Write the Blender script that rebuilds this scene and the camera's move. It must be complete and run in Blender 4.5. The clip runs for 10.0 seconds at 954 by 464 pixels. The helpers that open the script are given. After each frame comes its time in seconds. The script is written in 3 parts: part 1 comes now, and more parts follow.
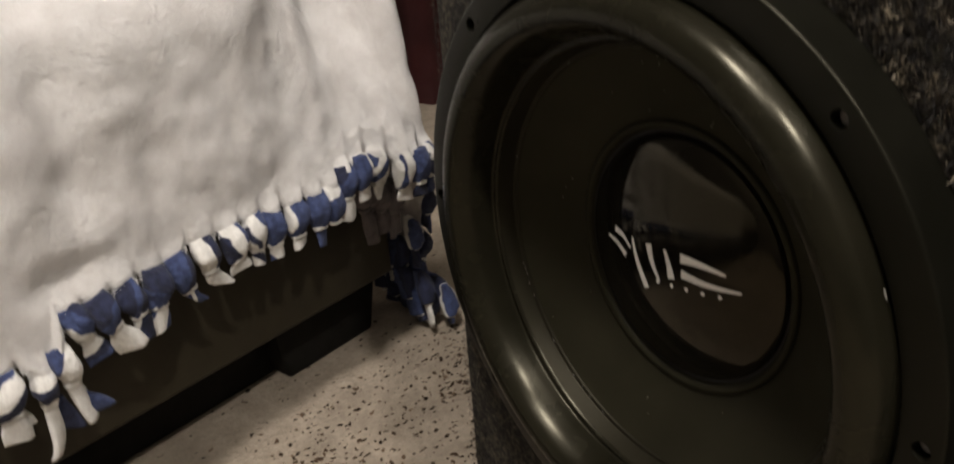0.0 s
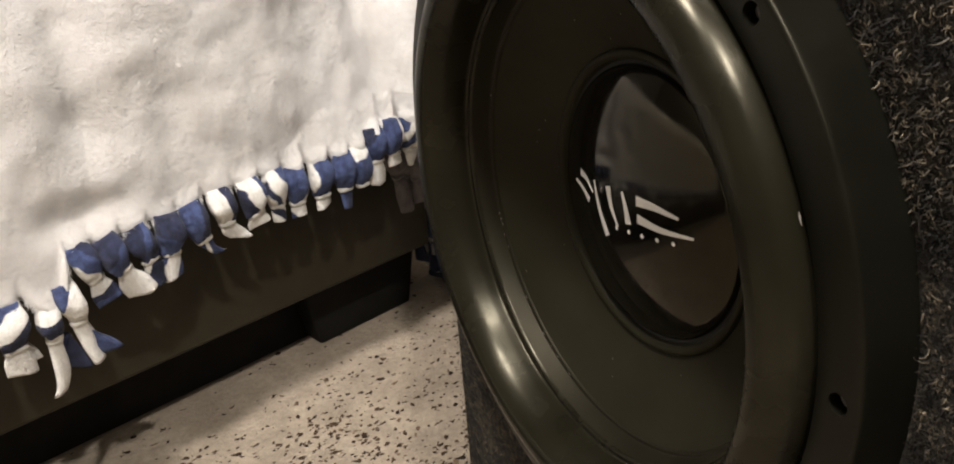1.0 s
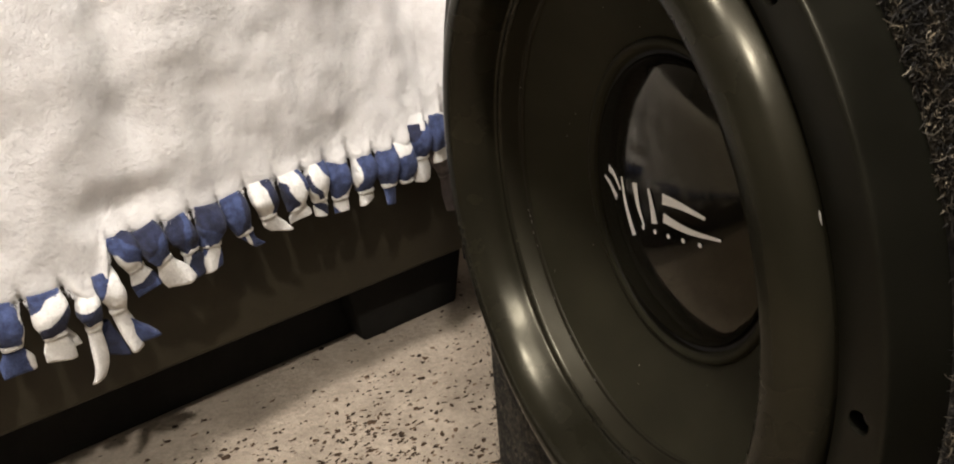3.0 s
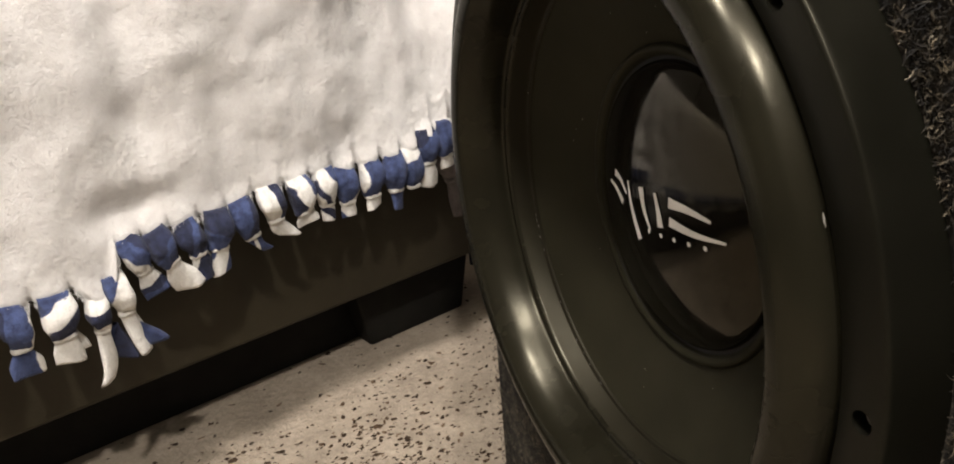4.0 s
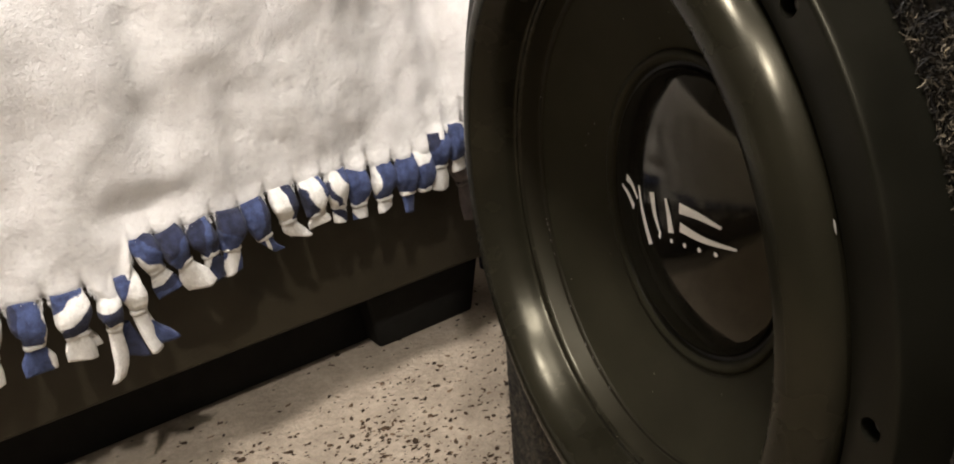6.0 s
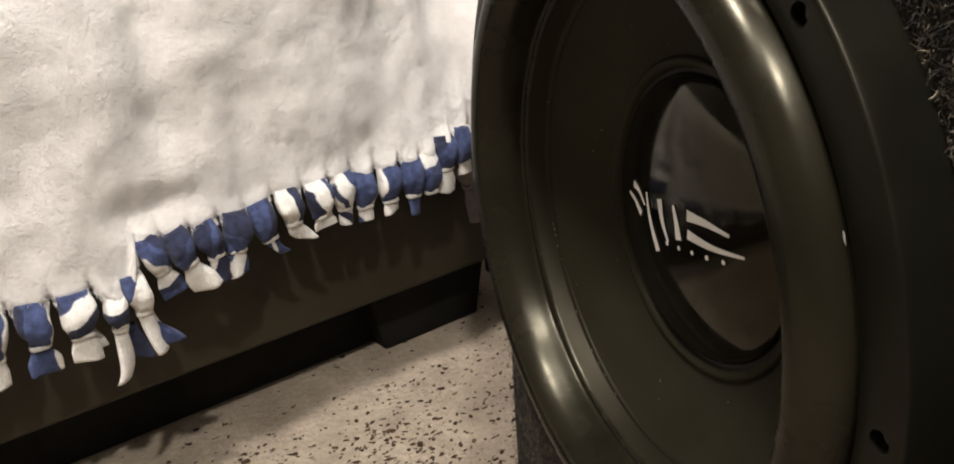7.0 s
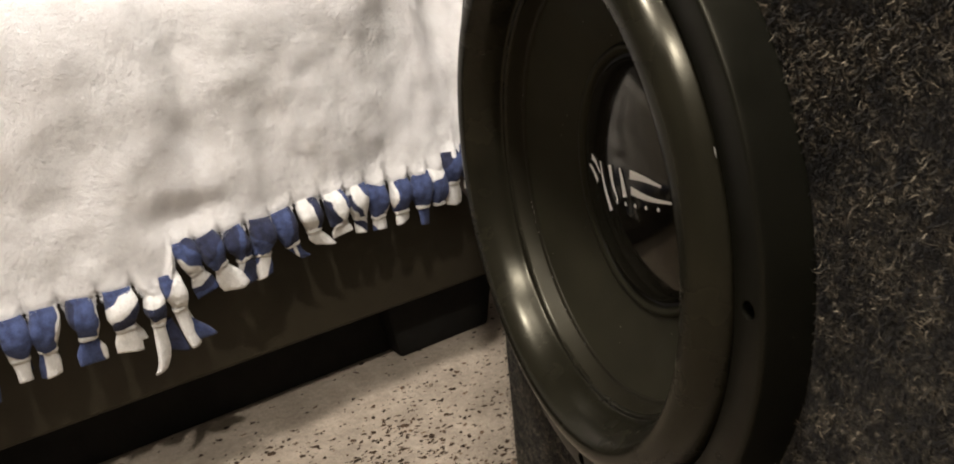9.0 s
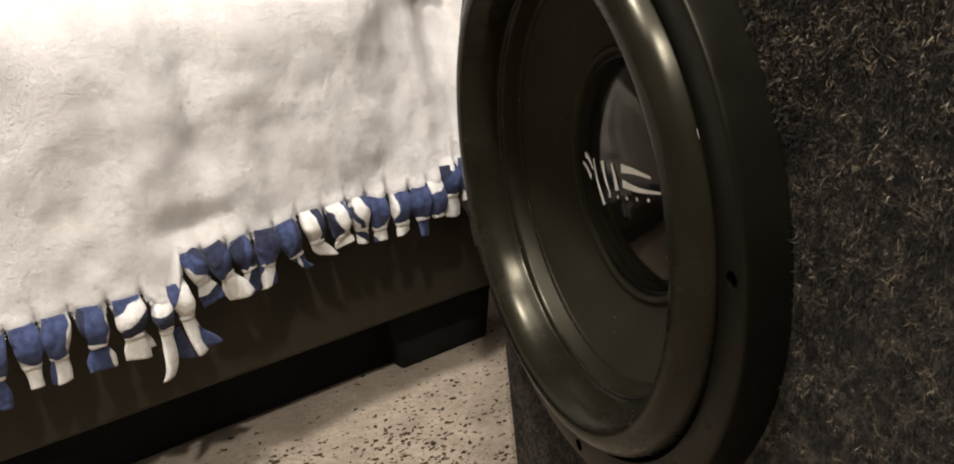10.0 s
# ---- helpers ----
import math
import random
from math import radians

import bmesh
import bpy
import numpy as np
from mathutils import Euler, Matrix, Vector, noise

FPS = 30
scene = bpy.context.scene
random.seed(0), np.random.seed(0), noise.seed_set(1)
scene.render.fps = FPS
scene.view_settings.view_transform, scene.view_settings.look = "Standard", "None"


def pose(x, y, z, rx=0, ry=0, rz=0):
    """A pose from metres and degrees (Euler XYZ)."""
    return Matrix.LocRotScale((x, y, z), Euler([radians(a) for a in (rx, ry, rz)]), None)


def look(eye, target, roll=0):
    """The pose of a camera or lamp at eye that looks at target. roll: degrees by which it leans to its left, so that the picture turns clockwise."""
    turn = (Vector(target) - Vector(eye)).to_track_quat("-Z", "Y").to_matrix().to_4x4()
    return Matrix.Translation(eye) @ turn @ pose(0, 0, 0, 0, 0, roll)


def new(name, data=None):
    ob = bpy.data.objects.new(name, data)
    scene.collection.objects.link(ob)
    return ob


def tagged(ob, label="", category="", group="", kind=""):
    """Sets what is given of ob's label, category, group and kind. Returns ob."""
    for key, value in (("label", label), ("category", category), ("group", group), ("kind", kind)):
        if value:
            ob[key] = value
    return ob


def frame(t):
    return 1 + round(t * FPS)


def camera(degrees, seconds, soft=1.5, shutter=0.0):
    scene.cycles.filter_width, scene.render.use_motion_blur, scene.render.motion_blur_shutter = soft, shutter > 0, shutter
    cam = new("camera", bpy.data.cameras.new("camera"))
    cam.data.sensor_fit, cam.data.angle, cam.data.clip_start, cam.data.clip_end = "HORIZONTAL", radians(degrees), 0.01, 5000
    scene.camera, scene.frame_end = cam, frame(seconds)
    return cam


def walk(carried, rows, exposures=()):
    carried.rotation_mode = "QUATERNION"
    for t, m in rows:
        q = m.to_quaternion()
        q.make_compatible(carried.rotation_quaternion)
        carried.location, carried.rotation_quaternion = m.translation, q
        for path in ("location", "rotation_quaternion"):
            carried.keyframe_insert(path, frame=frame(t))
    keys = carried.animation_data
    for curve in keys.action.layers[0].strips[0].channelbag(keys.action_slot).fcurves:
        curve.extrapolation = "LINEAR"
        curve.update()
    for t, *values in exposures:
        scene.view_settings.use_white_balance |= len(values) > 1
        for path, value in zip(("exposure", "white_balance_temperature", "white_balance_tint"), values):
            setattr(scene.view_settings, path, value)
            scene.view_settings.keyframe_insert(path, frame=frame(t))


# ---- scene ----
cam = camera(55.6, 10.0, soft=1.8, shutter=0.5)
PATH = [
    (0, (0.06, 0.056, 0.555), (1.033, 1.578, -0.302), -4.4),
    (0.5, (0.102, 0.039, 0.51), (0.961, 1.635, -0.334), -4.0),
    (1, (0.127, 0.028, 0.51), (0.9, 1.674, -0.323), -4.5),
    (1.5, (0.139, 0.032, 0.501), (0.85, 1.708, -0.327), -4.6),
    (2, (0.151, 0.035, 0.5), (0.832, 1.725, -0.325), -4.7),
    (2.5, (0.152, 0.034, 0.499), (0.805, 1.735, -0.325), -4.9),
    (4, (0.149, 0.028, 0.499), (0.781, 1.747, -0.302), -4.8),
    (4.5, (0.15, 0.028, 0.499), (0.779, 1.751, -0.299), -4.6),
    (5, (0.149, 0.027, 0.5), (0.762, 1.757, -0.295), -4.6),
    (5.5, (0.148, 0.026, 0.499), (0.764, 1.756, -0.293), -4.4),
    (7, (0.148, 0.028, 0.501), (0.751, 1.764, -0.288), -4.1),
    (7.5, (0.145, 0.012, 0.502), (0.738, 1.754, -0.281), -4.3),
    (8, (0.142, -0.016, 0.499), (0.727, 1.739, -0.261), -4.7),
    (8.5, (0.139, -0.042, 0.492), (0.706, 1.736, -0.228), -5.1),
    (9, (0.14, -0.06, 0.486), (0.705, 1.736, -0.19), -5.7),
    (9.5, (0.132, -0.078, 0.484), (0.712, 1.727, -0.154), -5.9),
    (10, (0.128, -0.086, 0.476), (0.712, 1.725, -0.139), -6.1),
]
walk(cam, [(t, look(eye, target, roll)) for t, eye, target, roll in PATH], [(0.0, -0.62), (0.5, -0.12), (1.0, 0.02), (4.0, 0.02), (7.5, -0.05), (8.5, -0.16), (10.0, -0.12)])

# ---- world and light ----
world = bpy.data.worlds.new("room_world")
scene.world = world
world.use_nodes = True
world.node_tree.nodes["Background"].inputs[0].default_value = (0.9, 0.8, 0.68, 1)
world.node_tree.nodes["Background"].inputs[1].default_value = 0.02
scene.view_settings.exposure = 0.0


def lamp(name, place, power, radius, colour):
    data = bpy.data.lights.new(name, "POINT")
    data.energy, data.shadow_soft_size, data.color = power, radius, colour
    ob = new(name, data)
    ob.location = place
    return ob


WARM = (1.0, 0.93, 0.88)
lamp("ceiling_bulb_light", (0.00, -0.82, 2.22), 126, 0.05, WARM)
lamp("overhead_bulb_light", (-0.20, 0.06, 2.20), 160, 0.10, WARM)


# ---- materials ----
def material(name, base, rough=0.6, metal=0.0):
    m = bpy.data.materials.new(name)
    m.use_nodes = True
    b = m.node_tree.nodes["Principled BSDF"]
    b.inputs["Base Color"].default_value = (*base, 1)
    b.inputs["Roughness"].default_value = rough
    b.inputs["Metallic"].default_value = metal
    return m, m.node_tree, b


def node(tree, kind, **values):
    n = tree.nodes.new(kind)
    for k, v in values.items():
        n.inputs[k.replace("_", " ")].default_value = v
    return n


def coords(tree, scale=(1, 1, 1), spread=False):
    c = tree.nodes.new("ShaderNodeTexCoord")
    mp = tree.nodes.new("ShaderNodeMapping")
    mp.inputs["Scale"].default_value = scale
    tree.links.new(c.outputs["Object"], mp.inputs["Vector"])
    if spread:
        info = tree.nodes.new("ShaderNodeObjectInfo")
        mul = tree.nodes.new("ShaderNodeVectorMath")
        mul.operation = "SCALE"
        mul.inputs[0].default_value = (7.3, 3.1, 5.7)
        tree.links.new(info.outputs["Random"], mul.inputs["Scale"])
        tree.links.new(mul.outputs[0], mp.inputs["Location"])
    return mp.outputs[0]


def noise_tex(tree, vec, scale, detail=4, rough=0.55):
    n = node(tree, "ShaderNodeTexNoise", Scale=scale, Detail=detail, Roughness=rough)
    tree.links.new(vec, n.inputs["Vector"])
    return n.outputs["Fac"]


def ramp(tree, fac, *stops):
    r = tree.nodes.new("ShaderNodeValToRGB")
    e = r.color_ramp.elements
    while len(e) < len(stops):
        e.new(0.5)
    for el, (p, c) in zip(e, stops):
        el.position, el.color = p, ((c, c, c, 1) if isinstance(c, (int, float)) else (*c, 1))
    tree.links.new(fac, r.inputs["Fac"])
    return r.outputs["Color"]


def mix(tree, fac, a, b, blend="MIX"):
    m = tree.nodes.new("ShaderNodeMix")
    m.data_type, m.blend_type = "RGBA", blend
    for sock, v in ((0, fac), (6, a), (7, b)):
        if isinstance(v, (int, float)):
            m.inputs[sock].default_value = v
        elif isinstance(v, tuple):
            m.inputs[sock].default_value = (*v, 1)
        else:
            tree.links.new(v, m.inputs[sock])
    return m.outputs[2]


def bump(tree, shader, height, strength, distance, below=None):
    b = node(tree, "ShaderNodeBump", Strength=strength, Distance=distance)
    tree.links.new(height, b.inputs["Height"])
    if below is not None:
        tree.links.new(below, b.inputs["Normal"])
    tree.links.new(b.outputs[0], shader.inputs["Normal"])
    return b.outputs[0]


def fleece(name, dark, light):
    m, t, s = material(name, light, 0.95)
    v = coords(t)
    soft = noise_tex(t, v, 38, 5, 0.6)
    grain = noise_tex(t, v, 620, 5, 0.75)
    col = mix(t, ramp(t, soft, (0.3, 0.0), (0.7, 1.0)), dark, light)
    t.links.new(mix(t, 0.25, col, ramp(t, grain, (0.3, 0.55), (0.7, 1.0)), "MULTIPLY"), s.inputs["Base Color"])
    s.inputs["Sheen Weight"].default_value = 0.35
    s.inputs["Sheen Roughness"].default_value = 0.5
    nb = bump(t, s, noise_tex(t, v, 55, 4, 0.6), 0.35, 0.007)
    nb = bump(t, s, noise_tex(t, v, 190, 6, 0.7), 0.55, 0.0038, nb)
    bump(t, s, grain, 0.9, 0.0012, nb)
    return m


WHITE = fleece("white_fleece", (0.70, 0.677, 0.645), (0.86, 0.843, 0.818))
CREAM = fleece("white_fringe_fleece", (0.72, 0.70, 0.64), (0.84, 0.82, 0.77))
# undersides of strips: the shadow they hang in is put into this grey
SHADED = fleece("shaded_fleece", (0.10, 0.085, 0.085), (0.16, 0.14, 0.14))
BLUE = fleece("blue_fleece", (0.030, 0.047, 0.140), (0.052, 0.080, 0.215))
NAVY = fleece("navy_fleece", (0.010, 0.012, 0.030), (0.022, 0.028, 0.068))


def floor_material():
    m, t, s = material("speckled_floor", (0.4, 0.34, 0.27), 0.80)
    s.inputs["Specular IOR Level"].default_value = 0.25
    v = coords(t)
    base = mix(t, ramp(t, noise_tex(t, v, 9, 5), (0.35, 0.0), (0.65, 1.0)), (0.350, 0.293, 0.224), (0.447, 0.378, 0.294))
    base = mix(t, 0.5, base, ramp(t, noise_tex(t, v, 160, 4), (0.3, 0.58), (0.7, 1.0)), "MULTIPLY")
    base = mix(t, 0.6, base, ramp(t, noise_tex(t, v, 28, 5, 0.6), (0.36, 0.72), (0.62, 1.08)), "MULTIPLY")
    t.links.new(base, s.inputs["Base Color"])
    bump(t, s, noise_tex(t, v, 130, 6, 0.65), 0.8, 0.005)
    return m


def plain(name, a, b, rough, scale, depth, fine=500, strength=0.3, spec=0.5):
    m, t, s = material(name, a, rough)
    v = coords(t)
    t.links.new(mix(t, ramp(t, noise_tex(t, v, scale, 5), (0.32, 0.0), (0.68, 1.0)), a, b), s.inputs["Base Color"])
    grain = noise_tex(t, v, fine, 4, 0.6)
    t.links.new(ramp(t, noise_tex(t, v, scale * 1.7, 4), (0.3, max(0.02, rough - 0.07)), (0.7, min(1.0, rough + 0.07))), s.inputs["Roughness"])
    s.inputs["Specular IOR Level"].default_value = spec
    bump(t, s, grain, strength, depth)
    return m


def fleck_material():
    m, t, s = material("brown_fleck", (0.04, 0.025, 0.014), 0.8)
    g = t.nodes.new("ShaderNodeNewGeometry")
    t.links.new(ramp(t, g.outputs["Random Per Island"], (0.0, (0.018, 0.011, 0.006)), (0.6, (0.044, 0.027, 0.015)), (0.9, (0.075, 0.046, 0.026)), (1.0, (0.16, 0.11, 0.07))), s.inputs["Base Color"])
    s.inputs["Specular IOR Level"].default_value = 0.25
    return m


FLOOR = floor_material()
FLECK = fleck_material()
RUBBER = plain("surround_rubber", (0.0066, 0.0060, 0.0036), (0.0100, 0.0091, 0.0055), 0.25, 25, 0.0001, 1400, 0.16, 0.20)
LIP = plain("cone_edge_rubber", (0.0100, 0.0088, 0.0054), (0.0145, 0.0128, 0.0080), 0.46, 25, 0.0002, 1100, 0.2, 0.16)
FLANGE = plain("basket_plastic", (0.0038, 0.0037, 0.0025), (0.0056, 0.0054, 0.0037), 0.34, 30, 0.0002, 1200, 0.2, 0.14)
CONE = plain("cone_paper", (0.0160, 0.0148, 0.0090), (0.0230, 0.0214, 0.0131), 0.50, 22, 0.0003, 700, 0.2, 0.09)
CAP = plain("gloss_dust_cap", (0.005, 0.0045, 0.0035), (0.008, 0.0072, 0.006), 0.09, 30, 0.0001, 800, 0.04, 0.28)
CAP.node_tree.nodes["Principled BSDF"].inputs["Specular Tint"].default_value = (1.0, 0.86, 0.58, 1)
for dark in (RUBBER, LIP, FLANGE, CONE):
    dark.node_tree.nodes["Principled BSDF"].inputs["Specular Tint"].default_value = (1.0, 0.94, 0.72, 1)
HOLE = plain("hole_dark", (0.006, 0.006, 0.006), (0.01, 0.01, 0.01), 0.7, 40, 0.0003)
STEEL = plain("dull_steel", (0.12, 0.11, 0.10), (0.2, 0.19, 0.17), 0.4, 60, 0.0002)
MARK = plain("white_mark", (0.75, 0.74, 0.72), (0.82, 0.81, 0.79), 0.45, 60, 0.0001)
RAIL = plain("dark_bed_rail", (0.0285, 0.0232, 0.0126), (0.0400, 0.0330, 0.0182), 0.62, 14, 0.0006, 350, 0.3, 0.35)
LEG = plain("black_leg", (0.0085, 0.0080, 0.0068), (0.013, 0.0122, 0.0102), 0.7, 30, 0.0008, 300, 0.4, 0.15)
PAINT = plain("wall_paint", (0.13, 0.122, 0.11), (0.16, 0.15, 0.135), 0.85, 6, 0.001, 200)
CEIL = plain("ceiling_paint", (0.26, 0.25, 0.235), (0.30, 0.29, 0.27), 0.9, 6, 0.001, 200)
TICK = plain("mattress_cloth", (0.42, 0.40, 0.36), (0.5, 0.47, 0.43), 0.9, 20, 0.001)
RED = plain("dark_red_cloth", (0.035, 0.005, 0.005), (0.055, 0.008, 0.007), 0.9, 12, 0.002)


def carpet_material(name, k=1.0):
    m, t, s = material(name, (0.05, 0.045, 0.04), 0.95)
    v = coords(t)
    a = noise_tex(t, v, 260, 6, 0.75)
    b = noise_tex(t, v, 120, 5, 0.65)
    col = mix(t, ramp(t, a, (0.42, 0.0), (0.60, 1.0)), (0.0055 * k, 0.0046 * k, 0.0032 * k), (0.092 * k, 0.079 * k, 0.056 * k))
    t.links.new(mix(t, 0.7, col, ramp(t, b, (0.40, 0.12), (0.61, 1.45)), "MULTIPLY"), s.inputs["Base Color"])
    nb = bump(t, s, b, 0.8, 0.008)
    bump(t, s, a, 1.0, 0.004, nb)
    return m


CARPET = carpet_material("box_carpet")


def fibre_material():
    m, t, s = material("carpet_fibre", (0.1, 0.09, 0.07), 0.6)
    g = t.nodes.new("ShaderNodeNewGeometry")
    clump = t.nodes.new("ShaderNodeMix")
    clump.data_type, clump.blend_type = "RGBA", "MULTIPLY"
    clump.inputs[0].default_value = 1.0
    t.links.new(ramp(t, g.outputs["Random Per Island"], (0.0, (0.006, 0.005, 0.0035)), (0.50, (0.020, 0.0168, 0.0115)), (0.90, (0.088, 0.073, 0.050)), (1.0, (0.17, 0.145, 0.105))), clump.inputs[6])
    t.links.new(ramp(t, noise_tex(t, coords(t), 120, 5, 0.65), (0.43, 0.04), (0.60, 1.9)), clump.inputs[7])
    t.links.new(clump.outputs[2], s.inputs["Base Color"])
    return m


FIBRE = fibre_material()


# ---- mesh helpers ----
def finish(ob, mat, smooth=True):
    ob.data.materials.append(mat)
    if smooth:
        for p in ob.data.polygons:
            p.use_smooth = True
    return ob


def part(name, bm, mat, parent=None, label="", smooth=True):
    me = bpy.data.meshes.new(name)
    bm.normal_update()
    bm.to_mesh(me)
    bm.free()
    ob = finish(new(name, me), mat, smooth)
    ob.parent = parent
    return tagged(ob, label)


def block(x0, x1, y0, y1, z0, z1, bevel=0.0, seg=2):
    bm = bmesh.new()
    bmesh.ops.create_cube(bm, size=1)
    bmesh.ops.scale(bm, vec=(x1 - x0, y1 - y0, z1 - z0), verts=bm.verts)
    bmesh.ops.translate(bm, vec=((x0 + x1) / 2, (y0 + y1) / 2, (z0 + z1) / 2), verts=bm.verts)
    if bevel:
        bmesh.ops.bevel(bm, geom=bm.edges[:], offset=bevel, segments=seg, affect="EDGES", profile=0.5)
    return bm


def grid(rows, close=False):
    """A sheet through rows of points."""
    bm = bmesh.new()
    v = [[bm.verts.new(p) for p in r] for r in rows]
    n = len(rows[0])
    for i in range(len(rows) - 1):
        for j in range(n if close else n - 1):
            bm.faces.new((v[i][j], v[i][(j + 1) % n], v[i + 1][(j + 1) % n], v[i + 1][j]))
    return bm


def spun(profile, count=128):
    """A body turned about the local x axis, from (radius, x) pairs."""
    rows = [[(x, r * math.cos(a), r * math.sin(a)) for a in (2 * math.pi * k / count for k in range(count))] for r, x in profile]
    bm = grid(rows, True)
    bmesh.ops.recalc_face_normals(bm, faces=bm.faces[:])
    return bm


def rounded(points, cut=6):
    """Catmull-Rom smoothing of a profile."""
    p = [Vector(q) for q in points]
    p = [p[0] * 2 - p[1]] + p + [p[-1] * 2 - p[-2]]
    out = []
    for i in range(1, len(p) - 2):
        for k in range(cut):
            s = k / cut
            out.append(tuple(0.5 * (2 * p[i] + (p[i + 1] - p[i - 1]) * s + (2 * p[i - 1] - 5 * p[i] + 4 * p[i + 1] - p[i + 2]) * s * s + (3 * p[i] - p[i - 1] - 3 * p[i + 1] + p[i + 2]) * s ** 3)))
    return out + [tuple(p[-2])]


def bmesh_weld(ob):
    """Close the seams of a turned body."""
    bm = bmesh.new()
    bm.from_mesh(ob.data)
    bmesh.ops.remove_doubles(bm, verts=bm.verts[:], dist=0.0003)
    bmesh.ops.holes_fill(bm, edges=[e for e in bm.edges if e.is_boundary], sides=0)
    bmesh.ops.recalc_face_normals(bm, faces=bm.faces[:])
    bm.to_mesh(ob.data)
    bm.free()


def cut_out(body, cutters):
    """Take round holes out of a body for good."""
    for cutter in cutters:
        mod = body.modifiers.new("cut", "BOOLEAN")
        mod.object, mod.operation, mod.solver = cutter, "DIFFERENCE", "EXACT"
    bpy.context.view_layer.update()
    me = bpy.data.meshes.new_from_object(body.evaluated_get(bpy.context.evaluated_depsgraph_get()))
    body.modifiers.clear()
    body.data = me
    for cutter in cutters:
        bpy.data.objects.remove(cutter)


# ---- room ----
X0, X1, Y0, Y1, H = -1.6, 1.9, -1.6, 2.0, 2.35
GROUND = tagged(part("floor", block(X0, X1, Y0, Y1, -0.05, 0.0), FLOOR, smooth=False), "pale beige floor with dark brown flecks", "floor", kind="structure")
tagged(part("ceiling", block(X0, X1, Y0, Y1, H, H + 0.1), CEIL, smooth=False), "plain pale ceiling", "ceiling", kind="structure")
for nm, b in (("wall_north", (X0 - 0.1, X1 + 0.1, Y1, Y1 + 0.1)), ("wall_south", (X0 - 0.1, X1 + 0.1, Y0 - 0.1, Y0)), ("wall_west", (X0 - 0.1, X0, Y0, Y1)), ("wall_east", (X1, X1 + 0.1, Y0, Y1))):
    tagged(part(nm, block(*b, 0, H), PAINT, smooth=False), "plain painted dim wall", "wall", kind="structure")


def flecks(count, seed):
    """Dark chips of the floor's pattern, thinner along the bed's side."""
    rng = random.Random(seed)
    verts, faces = [], []
    while count:
        x, y = rng.uniform(-0.35, 0.62), rng.uniform(0.25, 1.05)
        off = -0.2785 * (x - 0.33) + 0.9604 * (y - 0.773)
        keep = 0.10 + 0.90 * min(1.0, max(0.0, (0.055 - off) / 0.12)) if off < 0.14 else 0.06
        keep *= 0.35 + 0.65 * min(1.0, max(0.0, 0.5 + 1.6 * noise.noise(Vector((x * 9, y * 9, 4.0)))))
        count -= 1
        if rng.random() > keep:
            continue
        big = rng.random() < 0.05
        reach, thin = (rng.uniform(0.0030, 0.0044), rng.uniform(0.5, 0.9)) if big else (rng.gammavariate(7.0, 0.00034), rng.uniform(0.35, 0.85))
        turn, n = rng.uniform(-0.5, 1.3), rng.choice((5, 6, 7, 8))
        k = len(verts)
        c, d = math.cos(turn), math.sin(turn)
        for q in range(n):
            a = 2 * math.pi * q / n
            r = reach * rng.choice((0.30, 0.55, 0.8, 1.0, 1.35))
            u, w = r * math.cos(a), r * math.sin(a) * thin
            verts.append((x + u * c - w * d, y + u * d + w * c, 0.0003))
        verts.append((x, y, 0.0007))
        faces += [(k + q, k + (q + 1) % n, k + n) for q in range(n)]
    me = bpy.data.meshes.new("floor_flecks")
    me.from_pydata(verts, [], faces)
    ob = finish(new("floor_flecks", me), FLECK, False)
    ob.parent = GROUND
    return tagged(ob, "dark brown chips in the floor's pattern", kind="stuff")


flecks(27000, 31)

# ---- bed ----
BED = Matrix.Translation((0.33, 0.773, 0)) @ Matrix.Rotation(radians(16.17), 4, "Z")  # local x along the bed's side, local y into the bed
END = 0.150  # where the blanket turns round the bed's foot


def bed():
    root = new("bed")
    root.matrix_world = BED
    tagged(root, "low bed with dark brown rail and black block legs", "bed")
    part("mattress", block(-1.75, END - 0.05, 0.095, 0.98, 0.233, 0.440, 0.04, 4), TICK, root, "pale cloth mattress")
    part("side_rail", block(-1.72, 0.160, 0.058, 0.090, 0.083, 0.232, 0.006, 3), RAIL, root, "dark brown rail")
    part("end_rail", block(0.128, 0.158, 0.092, 0.92, 0.083, 0.232, 0.006, 3), RAIL, root, "dark brown rail")
    part("slat_base", block(-1.72, 0.126, 0.092, 0.92, 0.084, 0.12), RAIL, root)
    # added board: its black stands for the shade in the gap under the rail
    part("gap_shade_board", block(-1.60, 0.120, 0.124, 0.140, 0.0, 0.0825, 0.003, 2), LEG, root, "added black board that stands for the shade under the rail")
    for x0 in (0.011, -1.62):
        for y0 in (0.094, 0.80):
            bm = block(x0, x0 + 0.154, y0, y0 + 0.12, 0.0, 0.0835, 0.004, 2)
            for v in bm.verts:
                if v.co.z < 0.03:
                    v.co.x += 0.014 * (1 if v.co.x < x0 + 0.075 else -1)
                    v.co.y += 0.003 * (1 if v.co.y < y0 + 0.06 else -1)
            part("leg", bm, LEG, root, "black tapered block leg")
    return root


bed()

# ---- blanket ----
CORNER = 0.055
PITCH = 0.0247


